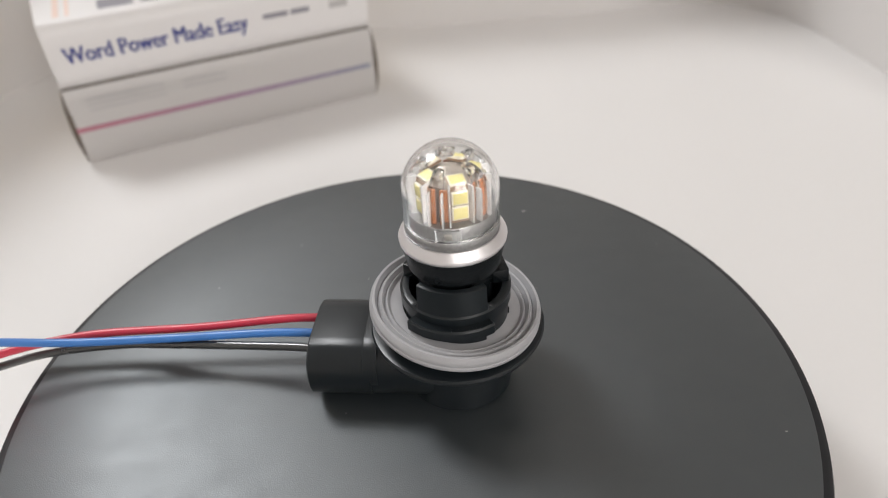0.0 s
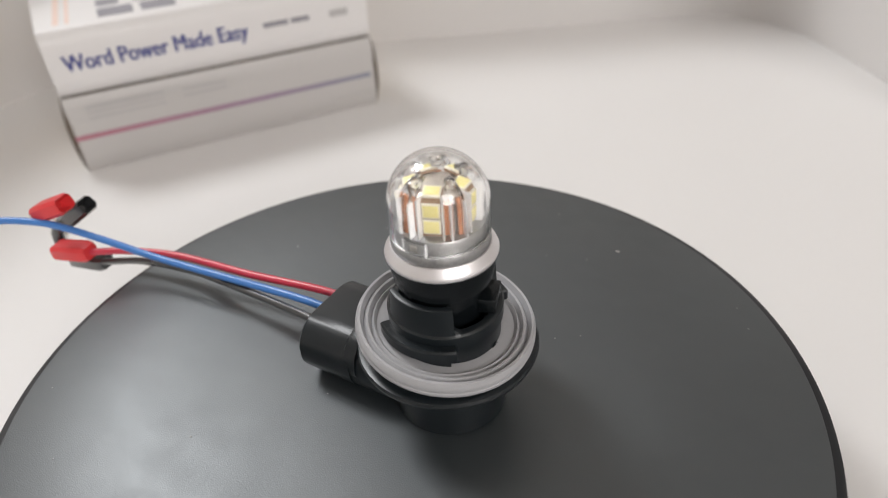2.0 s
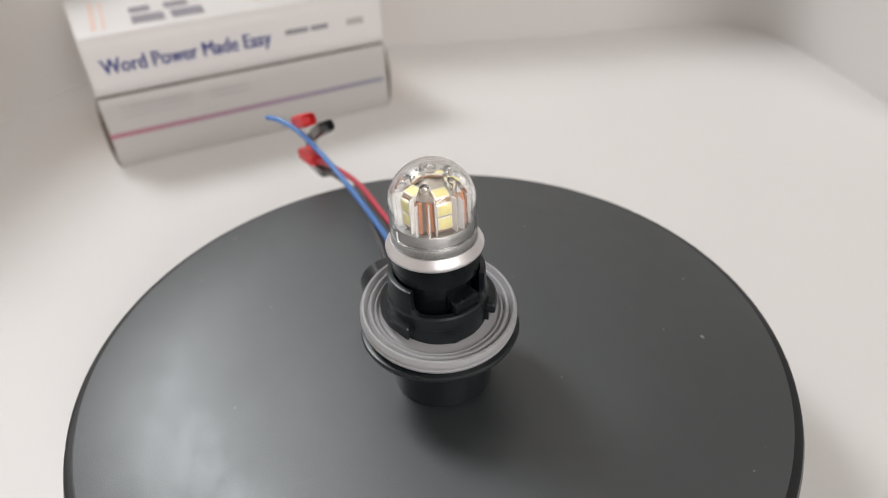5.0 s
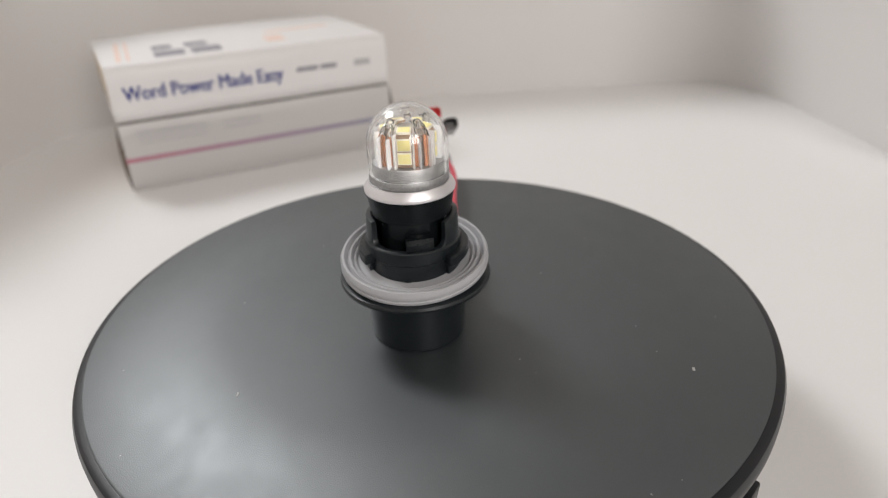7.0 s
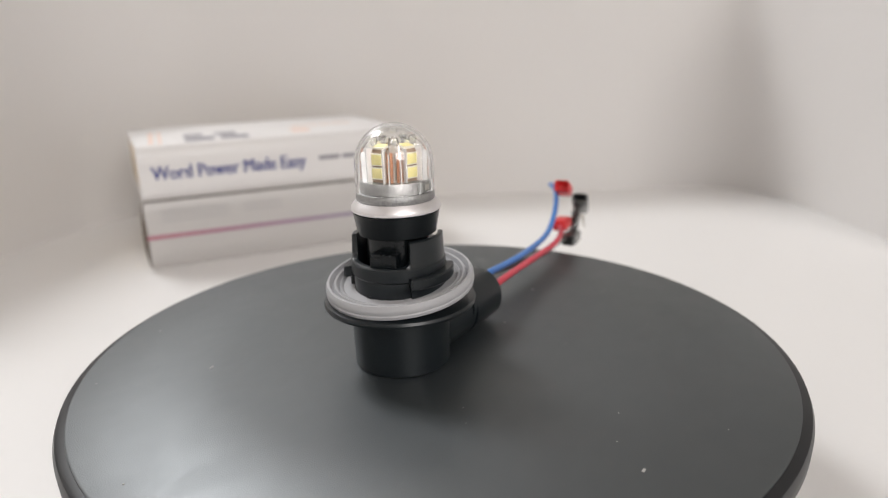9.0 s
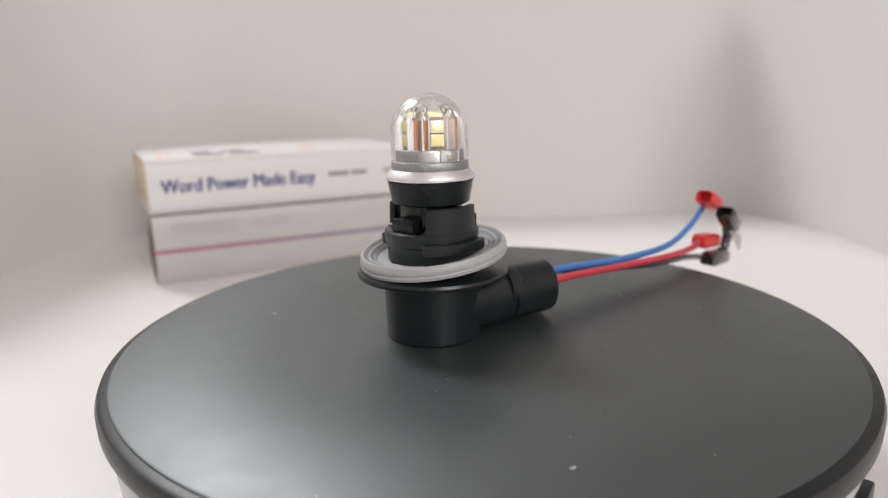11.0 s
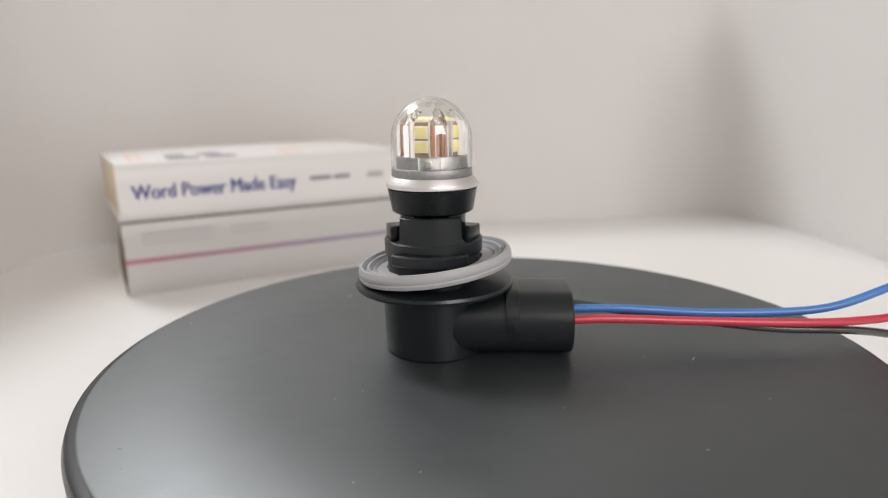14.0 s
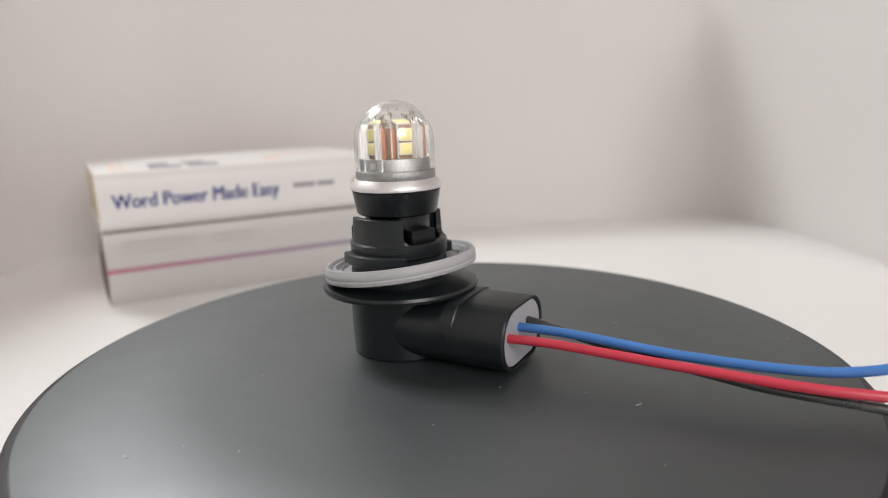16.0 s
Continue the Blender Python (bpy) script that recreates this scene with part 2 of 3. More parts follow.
def wall_with_opening(name, m, length, a0, a1, z0, z1):
    """A wall along x in its own space, thick towards +y, with one opening."""
    bm = bmesh.new()
    for x0, x1, lo, hi in ((0, a0, -0.79, 1.75), (a1, length, -0.79, 1.75), (a0, a1, -0.79, z0), (a0, a1, z1, 1.75)):
        box(bm, x0, x1, 0, 0.1, lo, hi, m=m)
    return tagged(new(name, finish(bm, name, M_ROOM)), "unseen off-white painted wall with an opening for its lamp", "wall", kind="structure")


wall_with_opening("wall_west", pose(-0.95, -2.1, 0, 0, 0, 90), 3.5, 2.45, 3.25, 0.92, 1.65)
# unseen wall, its opening added only for the rear fill lamp
wall_with_opening("wall_south", pose(1.6, -2.0, 0, 0, 0, 180), 2.55, 0.08, 1.25, 0.55, 1.68)


# ---- turntable ----
turntable = tagged(empty("turntable"), "round photo turntable with matt black top and pale base", "turntable")
turntable.location = (0, 0, 0)
disc = part("disc", lathe([(0.0, 0.0), (0.03, 0.0), (0.06, 0.0), (0.0980, 0.0), (0.0985, -0.0003), (0.0985, -0.0030), (0.0, -0.0030)], 160), M_DISC, turntable, "matt black disc")
part("rim", lathe([(0.0960, -0.0006), (0.0996, -0.0006), (0.1007, -0.0012), (0.1013, -0.0026), (0.1012, -0.0055), (0.1004, -0.0070), (0.0960, -0.0080)], 160), M_RIM, disc, "black plastic rim")
base = part("base", lathe([(0.0, -0.0085), (0.0985, -0.0085), (0.0992, -0.0100), (0.0985, -0.0200), (0.0950, -0.0330), (0.0900, -0.0445), (0.0880, -0.0465), (0.0, -0.0465)], 128), M_BASE, turntable, "pale grey plastic base")
part("switch", box(bmesh.new(), 0.0975, 0.1010, -0.005, 0.005, -0.0185, -0.0130, 0.0006, m=pose(0, 0, 0, 0, 0, -42)), M_RIM, base, "small dark switch")

# ---- lamp socket: its own x axis runs out through the cable outlet ----
AXIS = (0.0139, -0.0027)
YAW = 174.9
socket = tagged(empty("lamp_socket"), "black plastic lamp socket with grey gasket and three wires", "lamp socket")

part("base", lathe([(0.0, 0.0), (0.0128, 0.0), (0.0133, 0.0005), (0.0137, 0.0162), (0.0150, 0.0176), (0.0, 0.0176)], 96), M_BLACK, socket, "round black base")
part("flange", lathe([(0.0, 0.0173), (0.0197, 0.0173), (0.0207, 0.0177), (0.0209, 0.0184), (0.0206, 0.0191), (0.0196, 0.0194), (0.0, 0.0194)], 120), M_BLACK, socket, "thin black flange")

gasket = part("gasket", lathe([(0.0126, 0.0002), (0.0155, 0.0003), (0.0158, 0.0008), (0.0162, 0.0011), (0.0166, 0.0007), (0.0168, 0.0003), (0.0170, 0.0008), (0.0174, 0.0016), (0.0179, 0.0017), (0.0183, 0.0010), (0.0185, 0.0007), (0.0187, 0.0013), (0.0192, 0.0022), (0.0198, 0.0022), (0.0203, 0.0012), (0.0204, 0.0002), (0.0202, -0.0002), (0.0204, -0.0006), (0.0202, -0.0014), (0.0192, -0.0018), (0.0126, -0.0012)], 128), M_RUBBER, socket, "ridged grey rubber gasket sitting aslant")
gasket.matrix_basis = pose(0.0003, 0, 0.0234, 0, -7.2, 0)

CUTS = (0.0, 180.0)
LOBES = (-163.0, -24.0)


def barrel_mesh():
    """The tube that grips the bulb: low behind two U-shaped cut-outs, high between them."""
    bm = bmesh.new()
    half, soft, n = 51.0, 11.0, 720
    rings = []
    for i in range(n):
        a = 360.0 * i / n
        gap = min(abs((a - c + 180) % 360 - 180) for c in CUTS)
        u = min(1, max(0, (gap - half + soft) / soft))
        top = 0.0306 + 0.0024 * (1 - math.sqrt(1 - u * u)) if gap < half else min(0.0372, 0.0330 + 0.0042 * (gap - half) / 0.5)
        low = min(top, 0.0306)
        wall = 0.0122 if top > 0.0318 else 0.0125 - 0.0003 * max(0.0, top - 0.0306) / 0.0012
        c, s = math.cos(radians(a)), math.sin(radians(a))
        prof = ((0.0109, 0.0160), (0.0122, 0.0160), (0.0122, 0.0264), (0.0128, 0.0270), (0.0129, low - 0.0004), (0.0125, low), (wall, top - 0.0002), (wall - 0.0003, top), (0.0109, top))
        rings.append([bm.verts.new((r * c, r * s, z)) for r, z in prof])
    for i in range(n):
        p, q = rings[i], rings[(i + 1) % n]
        for j in range(9):
            bm.faces.new((p[j], q[j], q[(j + 1) % 9], p[(j + 1) % 9]))
    return bm


barrel = part("barrel", barrel_mesh(), M_BLACK, socket, "black barrel with cut-outs")
for a0, a1 in ((-132, -50), (46, 130)):
    bm = bmesh.new()
    sector(bm, a0, a1, 0.0120, 0.0150, 0.0252, 0.0282, 26)
    bmesh.ops.bevel(bm, geom=bm.edges[:], offset=0.0004, segments=1, affect="EDGES")
    lug = part("lug", bm, M_BLACK, barrel)
    bm = bmesh.new()
    sector(bm, a0 + 2, a1 - 6, 0.0120, 0.0133, 0.0185, 0.0250, 26)
    part("lug_root", bm, M_BLACK, lug)
mark = bmesh.new()
for k in range(2):
    ring = lathe([(0.0010 - 0.0005 * k, 0.0), (0.0012 - 0.0005 * k, 0.0), (0.0012 - 0.0005 * k, 0.00025), (0.0010 - 0.0005 * k, 0.00025)], 20)
    tmp = bpy.data.meshes.new("ring")
    ring.to_mesh(tmp)
    ring.free()
    mark.from_mesh(tmp)
    bpy.data.meshes.remove(tmp)
bmesh.ops.transform(mark, matrix=pose(0, 0, 0, 0, 0, 178) @ pose(0.01225, 0, 0.0215, 0, 90, 0), verts=mark.verts[:])
part("moulded_mark", mark, M_BLACK, barrel, "small round moulded mark")

# cable outlet: a rounded block with a flat top, joined to the base by a neck
def outlet_mesh(x0, x1, hy, z0, z1, r, lip=((0.91, 0.0), (0.90, 0.0015))):
    bm = bmesh.new()
    ring = []
    for cx, cz, a0 in ((hy - r, z1 - r, 0), (-hy + r, z1 - r, 90), (-hy + r, z0 + r, 180), (hy - r, z0 + r, 270)):
        for k in range(9):
            a = radians(a0 + 90 * k / 8)
            ring.append((cx + r * math.cos(a), cz + r * math.sin(a)))
    secs = [[bm.verts.new((x, cy * g, (cz - (z0 + z1) / 2) * g + (z0 + z1) / 2)) for cy, cz in ring] for x, g in [(x0, 1.0), (x1 - 0.0004, 1.0), (x1, 0.97)] + [(x1 - back, g) for g, back in lip]]
    n = len(ring)
    for a, b in zip(secs, secs[1:]):
        for k in range(n):
            bm.faces.new((a[k], a[(k + 1) % n], b[(k + 1) % n], b[k]))
    bm.faces.new(secs[0][::-1])
    bm.faces.new(secs[-1])
    return bm


outlet = part("cable_outlet", outlet_mesh(0.0205, 0.0358, 0.0130, 0.0008, 0.0170, 0.0076), M_BLACK, socket, "rounded black cable outlet")
part("neck", outlet_mesh(0.0, 0.0209, 0.0124, 0.0006, 0.0167, 0.0074), M_BLACK, outlet)
part("collar_plate", outlet_mesh(0.0188, 0.0224, 0.0128, 0.0030, 0.0175, 0.0072), M_BLACK, outlet, "raised black band round the outlet")
part("sealant", outlet_mesh(0.0330, 0.0354, 0.0119, 0.0018, 0.0160, 0.0070, ()), M_POT, outlet, "pale grey sealant round the wires")

part("wire", tube([(0.030, -0.0088, 0.0098), (0.045, -0.0080, 0.0103), (0.070, -0.0056, 0.0088), (0.098, -0.0036, 0.0077), (0.116, 0.0010, 0.0070), (0.129, 0.0070, 0.0064)], 0.00112), M_RED, socket, "red insulated wire")
part("wire", tube([(0.030, -0.0020, 0.0108), (0.048, -0.0018, 0.0110), (0.075, -0.0008, 0.0094), (0.102, 0.0018, 0.0096), (0.120, 0.0060, 0.0135), (0.135, 0.0115, 0.0180), (0.146, 0.0175, 0.0198), (0.1515, 0.0215, 0.0196)], 0.00112), M_BLUE, socket, "blue insulated wire")
part("wire", tube([(0.030, 0.0042, 0.0112), (0.040, 0.0028, 0.0106), (0.056, 0.0007, 0.0086), (0.077, -0.0012, 0.0066), (0.092, -0.0018, 0.0054), (0.112, 0.0006, 0.0040), (0.130, 0.0046, 0.0005)], 0.00112), M_WIRE, socket, "black insulated wire")


def sleeve(mat, at, yaw, pitch, label, tip):
    """A flat crimp sleeve, hollow at its back end, with a metal blade where it has one."""
    bm = bmesh.new()
    out = [(-0.0068, 0.0026, 0.0021), (-0.0048, 0.0034, 0.0027), (0.0062, 0.0034, 0.0026), (0.0072, 0.0030, 0.0022)]
    secs = []
    for x, hy, hz in out + [(0.0030, 0.0018, 0.0011)]:
        secs.append([bm.verts.new((x, y, z)) for y, z in ((hy, hz * 0.6), (hy * 0.7, hz), (-hy * 0.7, hz), (-hy, hz * 0.6), (-hy, -hz * 0.6), (-hy * 0.7, -hz), (hy * 0.7, -hz), (hy, -hz * 0.6))])
    for a, b in zip(secs, secs[1:]):
        for k in range(8):
            bm.faces.new((a[k], a[(k + 1) % 8], b[(k + 1) % 8], b[k]))
    bm.faces.new(secs[0][::-1])
    bm.faces.new(secs[-1])
    ob = part("connector", bm, mat, socket, label)
    ob.matrix_basis = pose(*at, 0, pitch, yaw)
    if tip:
        bm = bmesh.new()
        box(bm, 0.003, 0.0105, -0.0022, 0.0022, -0.0004, 0.0004, 0.0002)
        box(bm, 0.0104, 0.0115, -0.0014, 0.0014, -0.0004, 0.0004, 0.0002)
        part("blade", bm, M_TIN, ob, "tinned metal blade")
    return ob


sleeve(M_SLEEVE, (0.1345, 0.0082, 0.0060), 12, 6, "red crimp sleeve", False)
sleeve(M_SLEEVE, (0.1362, 0.0086, 0.0218), 194, -22, "red crimp sleeve", False)
sleeve(M_WIRE, (0.1384, 0.0012, 0.0150), 196, -34, "black crimp sleeve", False)
sleeve(M_WIRE, (0.1352, 0.0041, -0.0004), 10, 4, "black crimp sleeve", True)
part("wire", tube([(0.1395, 0.0055, 0.0002), (0.1440, 0.0062, 0.0020), (0.1455, 0.0062, 0.0065), (0.1440, 0.0055, 0.0105), (0.1405, 0.0034, 0.0140)], 0.0019), M_WIRE, socket, "short black linking loop")
blade = part("blade", box(bmesh.new(), -0.0060, 0.0060, -0.0028, 0.0028, -0.0004, 0.0004, 0.0002), M_TIN, socket, "tinned metal blade")
blade.matrix_basis = pose(0.1478, 0.0040, 0.0072, 70, 50, 0)

# ---- light-emitting bulb, seated in the socket ----
bulb = tagged(empty("led_bulb"), "small clear-domed bulb with yellow diodes, seated in the socket", "light bulb")
part("collar", lathe([(0.0, 0.0437), (0.0113, 0.0437), (0.0119, 0.0440), (0.0120, 0.0446), (0.0118, 0.0451), (0.0106, 0.0466), (0.0, 0.0466)], 128), M_ALU, bulb, "satin aluminium collar")
skirt = part("skirt", lathe([(0.0, 0.0374), (0.0100, 0.0374), (0.0106, 0.0378), (0.0116, 0.0436), (0.0, 0.0436)], 96), M_SKIRT, bulb, "tapering black skirt")
part("stem", lathe([(0.0, 0.0180), (0.0080, 0.0180), (0.0084, 0.0190), (0.0086, 0.0376), (0.0, 0.0376)], 64), M_SKIRT, bulb, "black stem")
for c in LOBES:
    part("key", box(bmesh.new(), 0.0080, 0.0119, -0.0036, 0.0036, 0.0306, 0.0342, 0.0003, m=pose(0, 0, 0, 0, 0, c)), M_SKIRT, skirt, "square black key")
part("heat_ring", lathe([(0.0, 0.0465), (0.0102, 0.0465), (0.0104, 0.0468), (0.0104, 0.0485), (0.0102, 0.0488), (0.0092, 0.0489), (0.0092, 0.0516), (0.0090, 0.0519), (0.0, 0.0519)], 96), M_CAST, bulb, "rough cast aluminium ring")


def dome_mesh():
    prof, r, t = [], 0.0104, 0.0009
    prof.append((r, 0.0490))
    for k in range(17):
        a = radians(90 * k / 16)
        prof.append((r * math.cos(a), 0.0558 + (r + 0.0001) * math.sin(a)))
    for k in range(16, -1, -1):
        a = radians(90 * k / 16)
        prof.append(((r - t) * math.cos(a), 0.0558 + (r - t + 0.0001) * math.sin(a)))
    prof.append((r - t + 0.0001, 0.0490))
    prof[17] = (0.0, prof[17][1])
    prof[18] = (0.0, prof[18][1])
    return lathe(prof, 96)


dome = part("dome", dome_mesh(), M_DOME, bulb, "clear plastic dome", 60)
dome.visible_shadow = False
part("nub", lathe([(0.0, 0.0636), (0.0011, 0.0636), (0.0013, 0.0640), (0.0013, 0.0648), (0.0, 0.0649)], 24), M_CLEAR, dome)

PHASE = -3 - YAW


def guide_mesh():
    """A clear pillar that stands between two boards and bends inwards over the top."""
    bm = bmesh.new()
    line = ((0.0518, 0.0064, 0.0090, 9), (0.0560, 0.0064, 0.0090, 9), (0.0590, 0.0063, 0.0088, 9), (0.0606, 0.0057, 0.0079, 10), (0.0618, 0.0046, 0.0068, 11), (0.0627, 0.0034, 0.0052, 13))
    rows = []
    for z, r0, r1, half in line:
        ring = []
        for k in range(5):
            a = radians(-half + half * k / 2)
            ring.append(bm.verts.new((r1 * math.cos(a), r1 * math.sin(a), z)))
        for k in range(4, -1, -1):
            a = radians(-half + half * k / 2)
            ring.append(bm.verts.new((r0 * math.cos(a), r0 * math.sin(a), z)))
        rows.append(ring)
    for a, b in zip(rows, rows[1:]):
        for k in range(10):
            bm.faces.new((a[k], a[(k + 1) % 10], b[(k + 1) % 10], b[k]))
    bm.faces.new(rows[0][::-1])
    bm.faces.new(rows[-1])
    return bm


for k in range(5):
    turn = pose(0, 0, 0, 0, 0, PHASE + 72 * k)
    board = part("circuit_board", box(bmesh.new(), 0.0062, 0.0068, -0.0023, 0.0023, 0.0519, 0.0598, 0.0001, m=turn), M_PCB, bulb, "narrow circuit board")
    for side in (-25, 25):
        part("copper_strip", box(bmesh.new(), 0.0062, 0.0066, -0.00085, 0.00085, 0.0519, 0.0592, 0.0001, m=turn @ pose(0, 0, 0, 0, 0, side)), M_BOARD, board, "copper-coloured strip")
    # thin clear fins, coloured whitish in place of their glints
    for side in (-16.5, 16.5):
        fin = part("light_guide", box(bmesh.new(), 0.0060, 0.0086, -0.00022, 0.00022, 0.0519, 0.0604, 0.0001, m=turn @ pose(0, 0, 0, 0, 0, side)), M_GLINT, bulb, "clear plastic fin, whitened to imitate its glints")
        fin.visible_shadow = False
    for z in (0.05435, 0.05775):
        led = part("diode", box(bmesh.new(), 0.0068, 0.0074, -0.0017, 0.0017, z - 0.0015, z + 0.0015, 0.0001, m=turn), M_LEDFRAME, board, "white framed diode")
        part("phosphor", box(bmesh.new(), 0.0072, 0.00752, -0.00145, 0.00145, z - 0.00125, z + 0.00125, 0.0001, m=turn), M_LED, led, "pale yellow phosphor")
    lean = turn @ pose(0.0051, 0, 0.0604, 0, -77, 0)
    top = part("circuit_board", box(bmesh.new(), -0.0005, 0.0, -0.0019, 0.0019, -0.0016, 0.0016, 0.0001, m=lean), M_PCB, bulb, "narrow circuit board")
    led = part("diode", box(bmesh.new(), 0.0, 0.0006, -0.0017, 0.0017, -0.0014, 0.0014, 0.0001, m=lean), M_LEDFRAME, top, "white framed diode")
    part("phosphor", box(bmesh.new(), 0.0004, 0.00074, -0.0015, 0.0015, -0.0011, 0.0011, 0.0001, m=lean), M_LED, led, "pale yellow phosphor")
    # clear pillar between two boards
    bm = guide_mesh()
    bmesh.ops.transform(bm, matrix=pose(0, 0, 0, 0, 0, PHASE + 72 * k + 36), verts=bm.verts[:])
    rib = part("light_guide", bm, M_CLEAR, bulb, "clear plastic pillar")
    rib.visible_shadow = False
    # whitish slivers put the pillar's edge glints into its shape
    for side in (-9.5, 9.5):
        edge = part("pillar_glint", box(bmesh.new(), 0.0076, 0.0091, -0.00016, 0.00016, 0.0519, 0.0594, 0.00005, m=pose(0, 0, 0, 0, 0, PHASE + 72 * k + 36 + side)), M_GLINT, rib, "whitish sliver imitating the glint on the clear pillar's edge")
        edge.visible_shadow = False
    tip = part("pillar_tip", lathe([(0.0, 0.0608), (0.0007, 0.0608), (0.0009, 0.0612), (0.0009, 0.0628), (0.0006, 0.0631), (0.0, 0.0631)], 20), M_CLEAR, rib)
    tip.matrix_basis = pose(0, 0, 0, 0, 0, PHASE + 72 * k + 36) @ pose(0.0052, 0, 0)
    tip.visible_shadow = False
for a in (88, 268):
    foot = part("light_guide", box(bmesh.new(), 0.00885, 0.0097, -0.0024, 0.0024, 0.0491, 0.0518, 0.0002, m=pose(0, 0, 0, 0, 0, PHASE + a)), M_CLEAR, bulb, "clear plastic foot")
    foot.visible_shadow = False
    # glints down both sides of the foot, made as whitish slivers
    for off in (-0.0025, 0.0025):
        lip = part("foot_glint", box(bmesh.new(), 0.0092, 0.0099, off - 0.0002, off + 0.0002, 0.0490, 0.0518, 0.00005, m=pose(0, 0, 0, 0, 0, PHASE + a)), M_GLINT, foot, "whitish sliver imitating the glint on the clear foot's edge")
        lip.visible_shadow = False
    part("inset", box(bmesh.new(), 0.0098, 0.0100, -0.0008, 0.0008, 0.0496, 0.0511, 0.00005, m=pose(0, 0, 0, 0, 0, PHASE + a)), M_TIN, foot, "small square metal inset")
part("core", lathe([(0.0, 0.0512), (0.0057, 0.0512), (0.0057, 0.0590), (0.0036, 0.0600), (0.0, 0.0602)], 40), M_CORE, bulb, "pale satin core")

# ---- dust on the disc ----
bm = bmesh.new()
rnd = random.Random(4)
spots = [(0.0421, -0.0485, 0.0007, 0.0002), (-0.0515, 0.0126, 0.0009, 0.00015), (0.0381, 0.0694, 0.0006, 0.0003)]
for i in range(20):
    r, a = 0.097 * math.sqrt(rnd.random()), rnd.uniform(0, 2 * math.pi)
    if math.hypot(r * math.cos(a) - AXIS[0], r * math.sin(a) - AXIS[1]) > 0.024:
        spots.append((r * math.cos(a), r * math.sin(a), rnd.uniform(0.00010, 0.00028), rnd.uniform(0.00006, 0.00012)))
for x, y, l, w in spots:
    box(bm, -l, l, -w, w, 0.0, 0.00012, m=pose(x, y, 0.00001, 0, 0, rnd.uniform(0, 180)))
dust = tagged(new("dust", finish(bm, "dust", M_DUST)), "pale dust specks lying on the black disc", "dust", kind="stuff")

# ---- books: own x axis along the spine, y into the book ----
BOOK = pose(-0.1893, 0.2080, DESK, 0, 0, 25.4)


def text_mesh(words, size, squeeze, mat, parent, m, name="lettering"):
    cu = bpy.data.curves.new(name, "FONT")
    cu.body, cu.size, cu.extrude = words, size, 0.00012
    cu.resolution_u = 3
    tmp = bpy.data.objects.new(name, cu)
    scene.collection.objects.link(tmp)
    bpy.context.view_layer.update()
    mesh = bpy.data.meshes.new_from_object(tmp.evaluated_get(bpy.context.evaluated_depsgraph_get()))
    bpy.data.objects.remove(tmp)
    bm = bmesh.new()
    for dx in (-0.00028, 0.0, 0.00028):
        twin = mesh.copy()
        twin.transform(Matrix.Translation((dx, 0, dx * 0.3)) @ Matrix.Diagonal((squeeze, 1, 1, 1)))
        bm.from_mesh(twin)
        bpy.data.meshes.remove(twin)
    bm.to_mesh(mesh)
    bm.free()
    mesh.transform(m)
    mesh.materials.clear()
    mesh.materials.append(mat)
    ob = new(name, mesh)
    ob.parent = parent
    return ob


def book(length, depth, thick, cover, label, m, bulge, skew=0.0):
    """A closed paperback lying flat: two covers, a slightly rounded spine and a block of pages."""
    thing = tagged(empty("book"), label, "book")
    thing.matrix_basis = m
    for name, a, lo, hi, mat, word in (("page_block", 0.0008, 0.0005, thick - 0.0005, M_PAGES, "cream page block"), ("cover", 0.0, 0.0, 0.0005, cover, ""), ("cover", 0.0, thick - 0.0005, thick, cover, "")):
        bm = box(bmesh.new(), a, length - a, 0.0006, depth - a, lo, hi, 0.0002)
        for v in bm.verts:
            v.co.x -= skew * v.co.y
        part(name, bm, mat, thing, word)
    bm = bmesh.new()
    n = 24
    rows = [[], []]
    for k in range(n + 1):
        u = k / n
        y = -bulge * (1 - (2 * u - 1) ** 4)
        for side, x in enumerate((0, length)):
            rows[side].append((bm.verts.new((x, y, u * thick)), bm.verts.new((x, 0.0006, u * thick))))
    for k in range(n):
        a, b, c, d = rows[0][k], rows[1][k], rows[1][k + 1], rows[0][k + 1]
        bm.faces.new((a[0], b[0], c[0], d[0]))
        bm.faces.new((a[1], d[1], c[1], b[1]))
        bm.faces.new((a[0], d[0], d[1], a[1]))
        bm.faces.new((b[0], b[1], c[1], c[0]))
    bm.faces.new((rows[0][0][0], rows[0][0][1], rows[1][0][1], rows[1][0][0]))
    bm.faces.new((rows[0][n][0], rows[1][n][0], rows[1][n][1], rows[0][n][1]))
    part("spine", bm, cover, thing)
    return thing


M_WORN = material("worn_brown_edge", (0.10, 0.075, 0.055), 0.8, spread=0.3, scale=200)
# dark colour for the shade in the gap between the two books
M_GAP_SHADE = material("book_gap_shade", (0.16, 0.14, 0.12), 0.8, spread=0.3, scale=150)
lower = book(0.1730, 0.112, 0.0442, M_COVER_GREY, "thick pale grey paperback with a pink stripe, under another book", BOOK, 0.0030)
upper = book(0.1720, 0.108, 0.0325, M_COVER, "white paperback with dark blue spine lettering, lying on a book", BOOK @ pose(0.0006, 0.0, 0.0443), 0.0034, 0.06)
text_mesh("Word Power Made Easy", 0.0118, 0.80, M_INK, upper, pose(0.0075, -0.0035, 0.0125, 90, 0, 0))


def bar(x0, x1, z0, z1, y, mat, parent, name="print_bar"):
    return part(name, box(bmesh.new(), x0, x1, y - 0.00012, y + 0.0001, z0, z1), mat, parent)


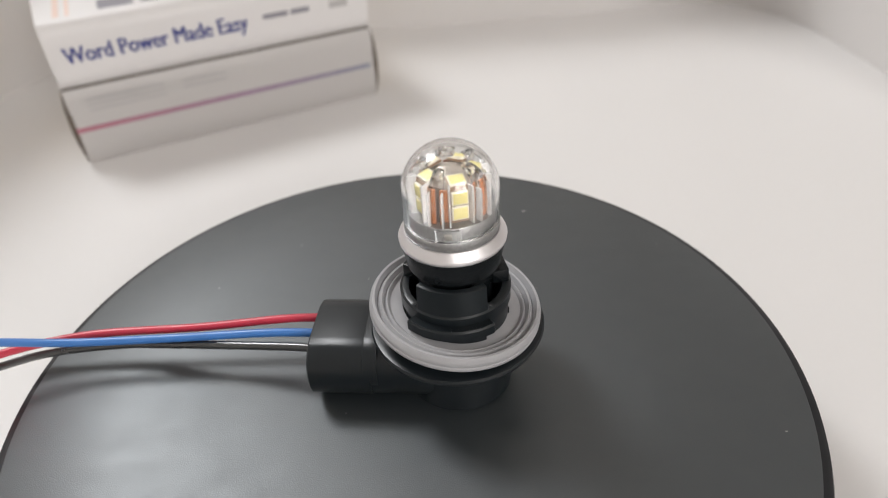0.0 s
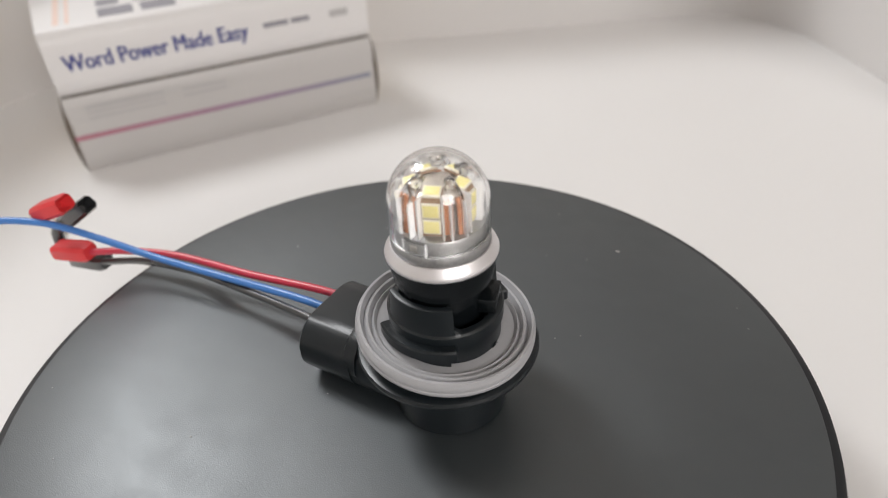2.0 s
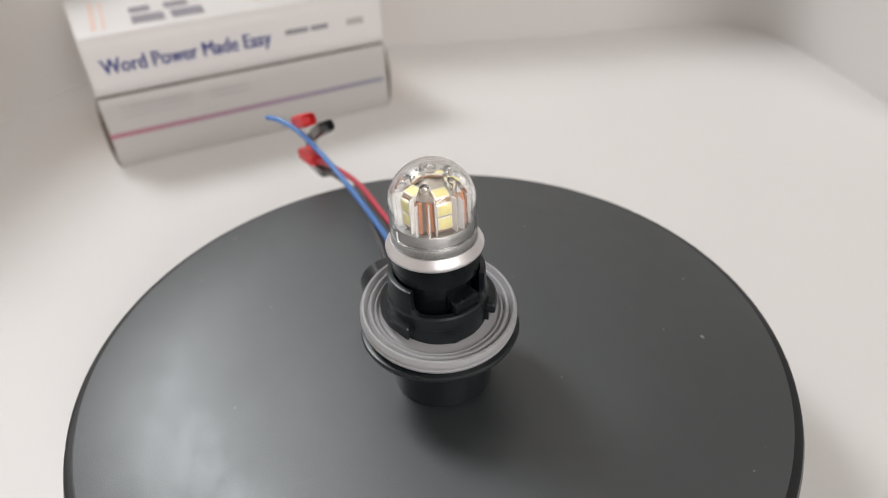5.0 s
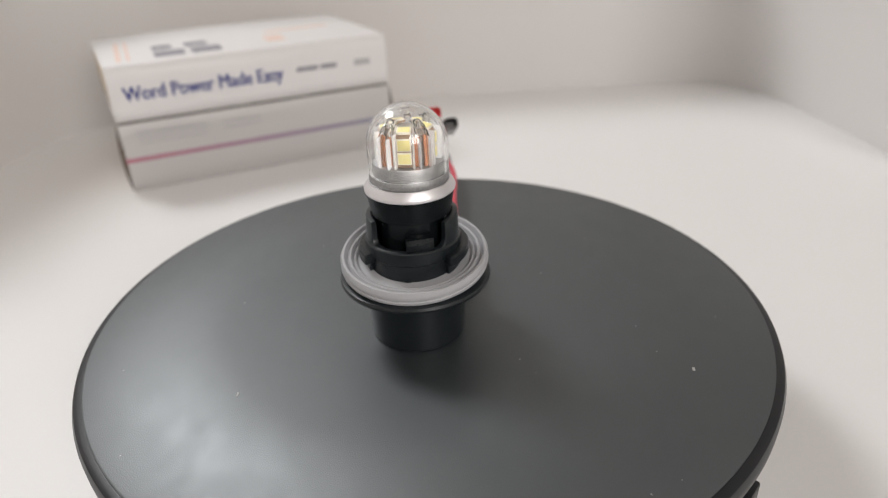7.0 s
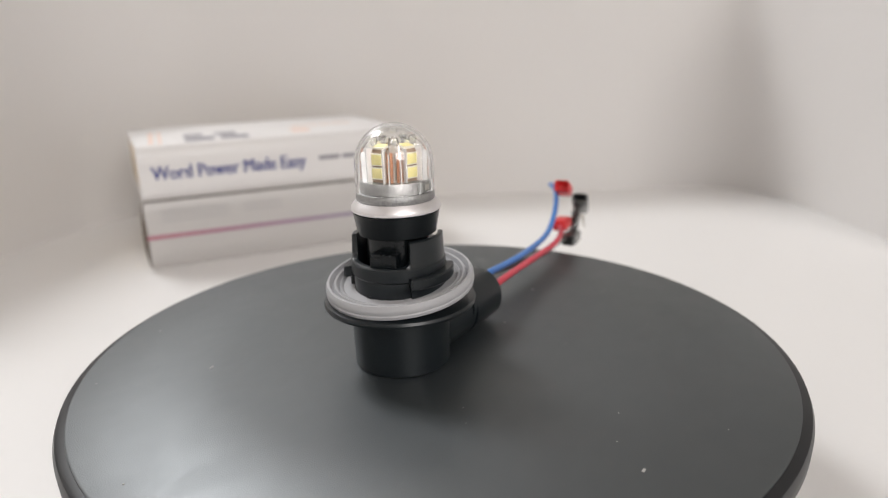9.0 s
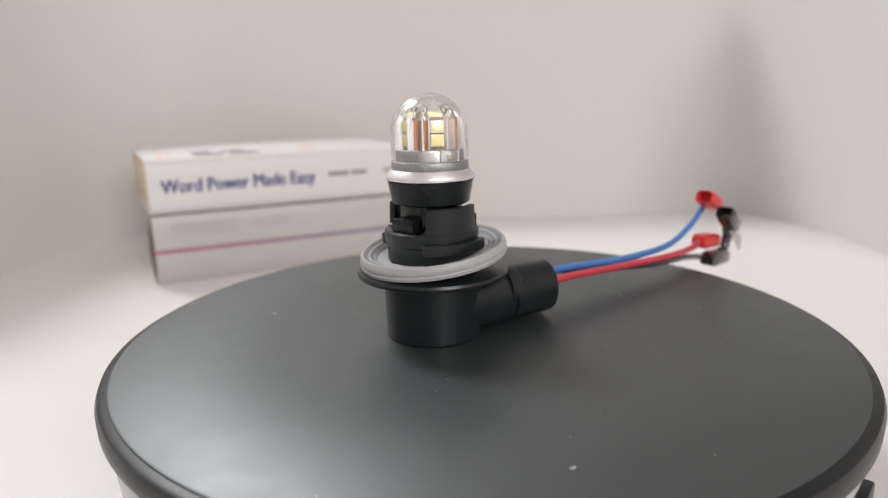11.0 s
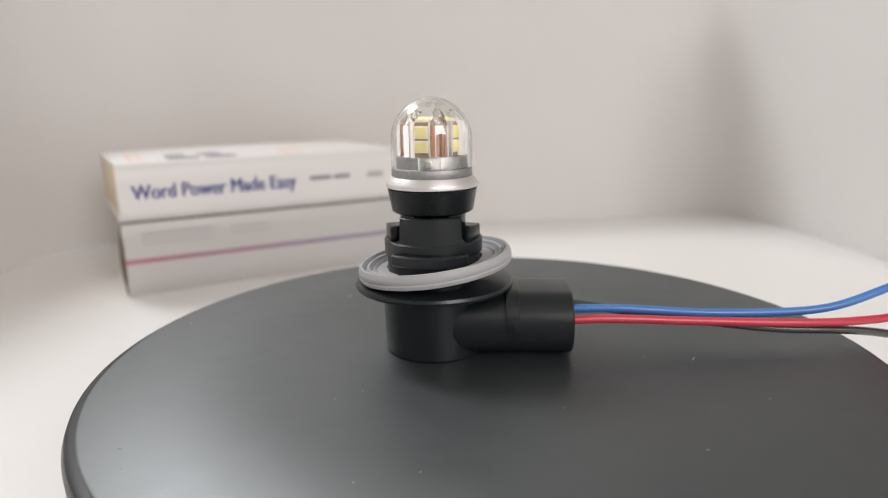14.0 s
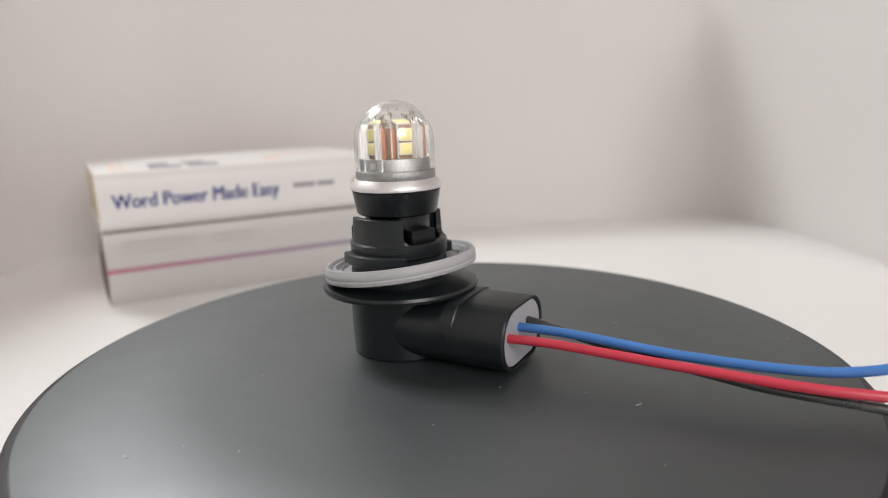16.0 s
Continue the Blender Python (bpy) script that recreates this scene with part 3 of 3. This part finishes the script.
for x0, x1 in ((0.1105, 0.1245), (0.1262, 0.1370)):
    bar(x0, x1, 0.0158, 0.0186, -0.0034, M_INK_GREY, upper)
bar(0.1490, 0.1600, 0.0150, 0.0190, -0.0034, M_INK_PALE, upper)
# title blocks on the upper book's front cover
for x0, x1, y0, y1, mat in ((0.030, 0.048, 0.012, 0.030, M_INK_GREY), (0.052, 0.070, 0.012, 0.030, M_INK_GREY), (0.030, 0.042, 0.036, 0.050, M_INK_GREY), (0.050, 0.064, 0.036, 0.050, M_INK_GREY),
                            (0.008, 0.011, 0.010, 0.075, M_INK_ORANGE), (0.014, 0.016, 0.010, 0.075, M_INK_ORANGE), (0.105, 0.150, 0.055, 0.060, M_INK_ORANGE), (0.100, 0.112, 0.020, 0.040, M_INK_ORANGE)):
    part("print_bar", box(bmesh.new(), x0, x1, y0, y1, 0.0325, 0.0327), mat, upper)
stripe = part("stripe", box(bmesh.new(), 0.0, 0.170, -0.0032, -0.0026, 0.0195, 0.0222), M_STRIPE, lower, "stripe fading from pink to blue-grey")
for x, way in ((0.0, -1), (0.1730, 1)):
    # the worn end of the rounded spine, widest at half its height
    bm = bmesh.new()
    rows = []
    for k in range(13):
        u = k / 12
        w, y = 0.0004 + 0.0019 * (1 - (2 * u - 1) ** 2), -0.0030 * (1 - (2 * u - 1) ** 4) - 0.0001
        rows.append([bm.verts.new((x + way * a, b, 0.0006 + 0.0428 * u)) for a, b in ((-0.0006, y), (w, y + 0.0008), (w, 0.0016), (-0.0006, 0.0016))])
    for p, q in zip(rows, rows[1:]):
        for k in range(4):
            bm.faces.new((p[k], p[(k + 1) % 4], q[(k + 1) % 4], q[k]))
    bm.faces.new(rows[0][::-1])
    bm.faces.new(rows[-1])
    part("edge_wear_and_shade", bm, M_WORN, lower, "worn brown spine edge")
# dark strip painted where the upper book shades the top of this spine
part("edge_wear_and_shade", box(bmesh.new(), 0.0005, 0.1722, -0.0012, 0.0002, 0.0428, 0.0440, 0.0003), M_GAP_SHADE, lower, "grey-brown strip painting the shade between the two books")
for z in (0.0360, 0.0330, 0.0300):
    bar(0.010, 0.050, z, z + 0.0014, -0.0030, M_INK_PALE, lower)
for z in (0.0350, 0.0315):
    bar(0.060, 0.084, z, z + 0.0016, -0.0030, M_INK_PALE, lower)


def motions():
    def spun(local):
        return [(t, pose(0, 0, 0, 0, 0, -SPIN * t) @ local) for t in range(0, 17, 2)]
    seat = pose(AXIS[0], AXIS[1], 0.0, 0, 0, YAW)
    walk(disc, spun(pose(0, 0, 0)))
    walk(socket, spun(seat))
    walk(bulb, spun(seat))
    walk(dust, spun(pose(0, 0, 0)))


motions()
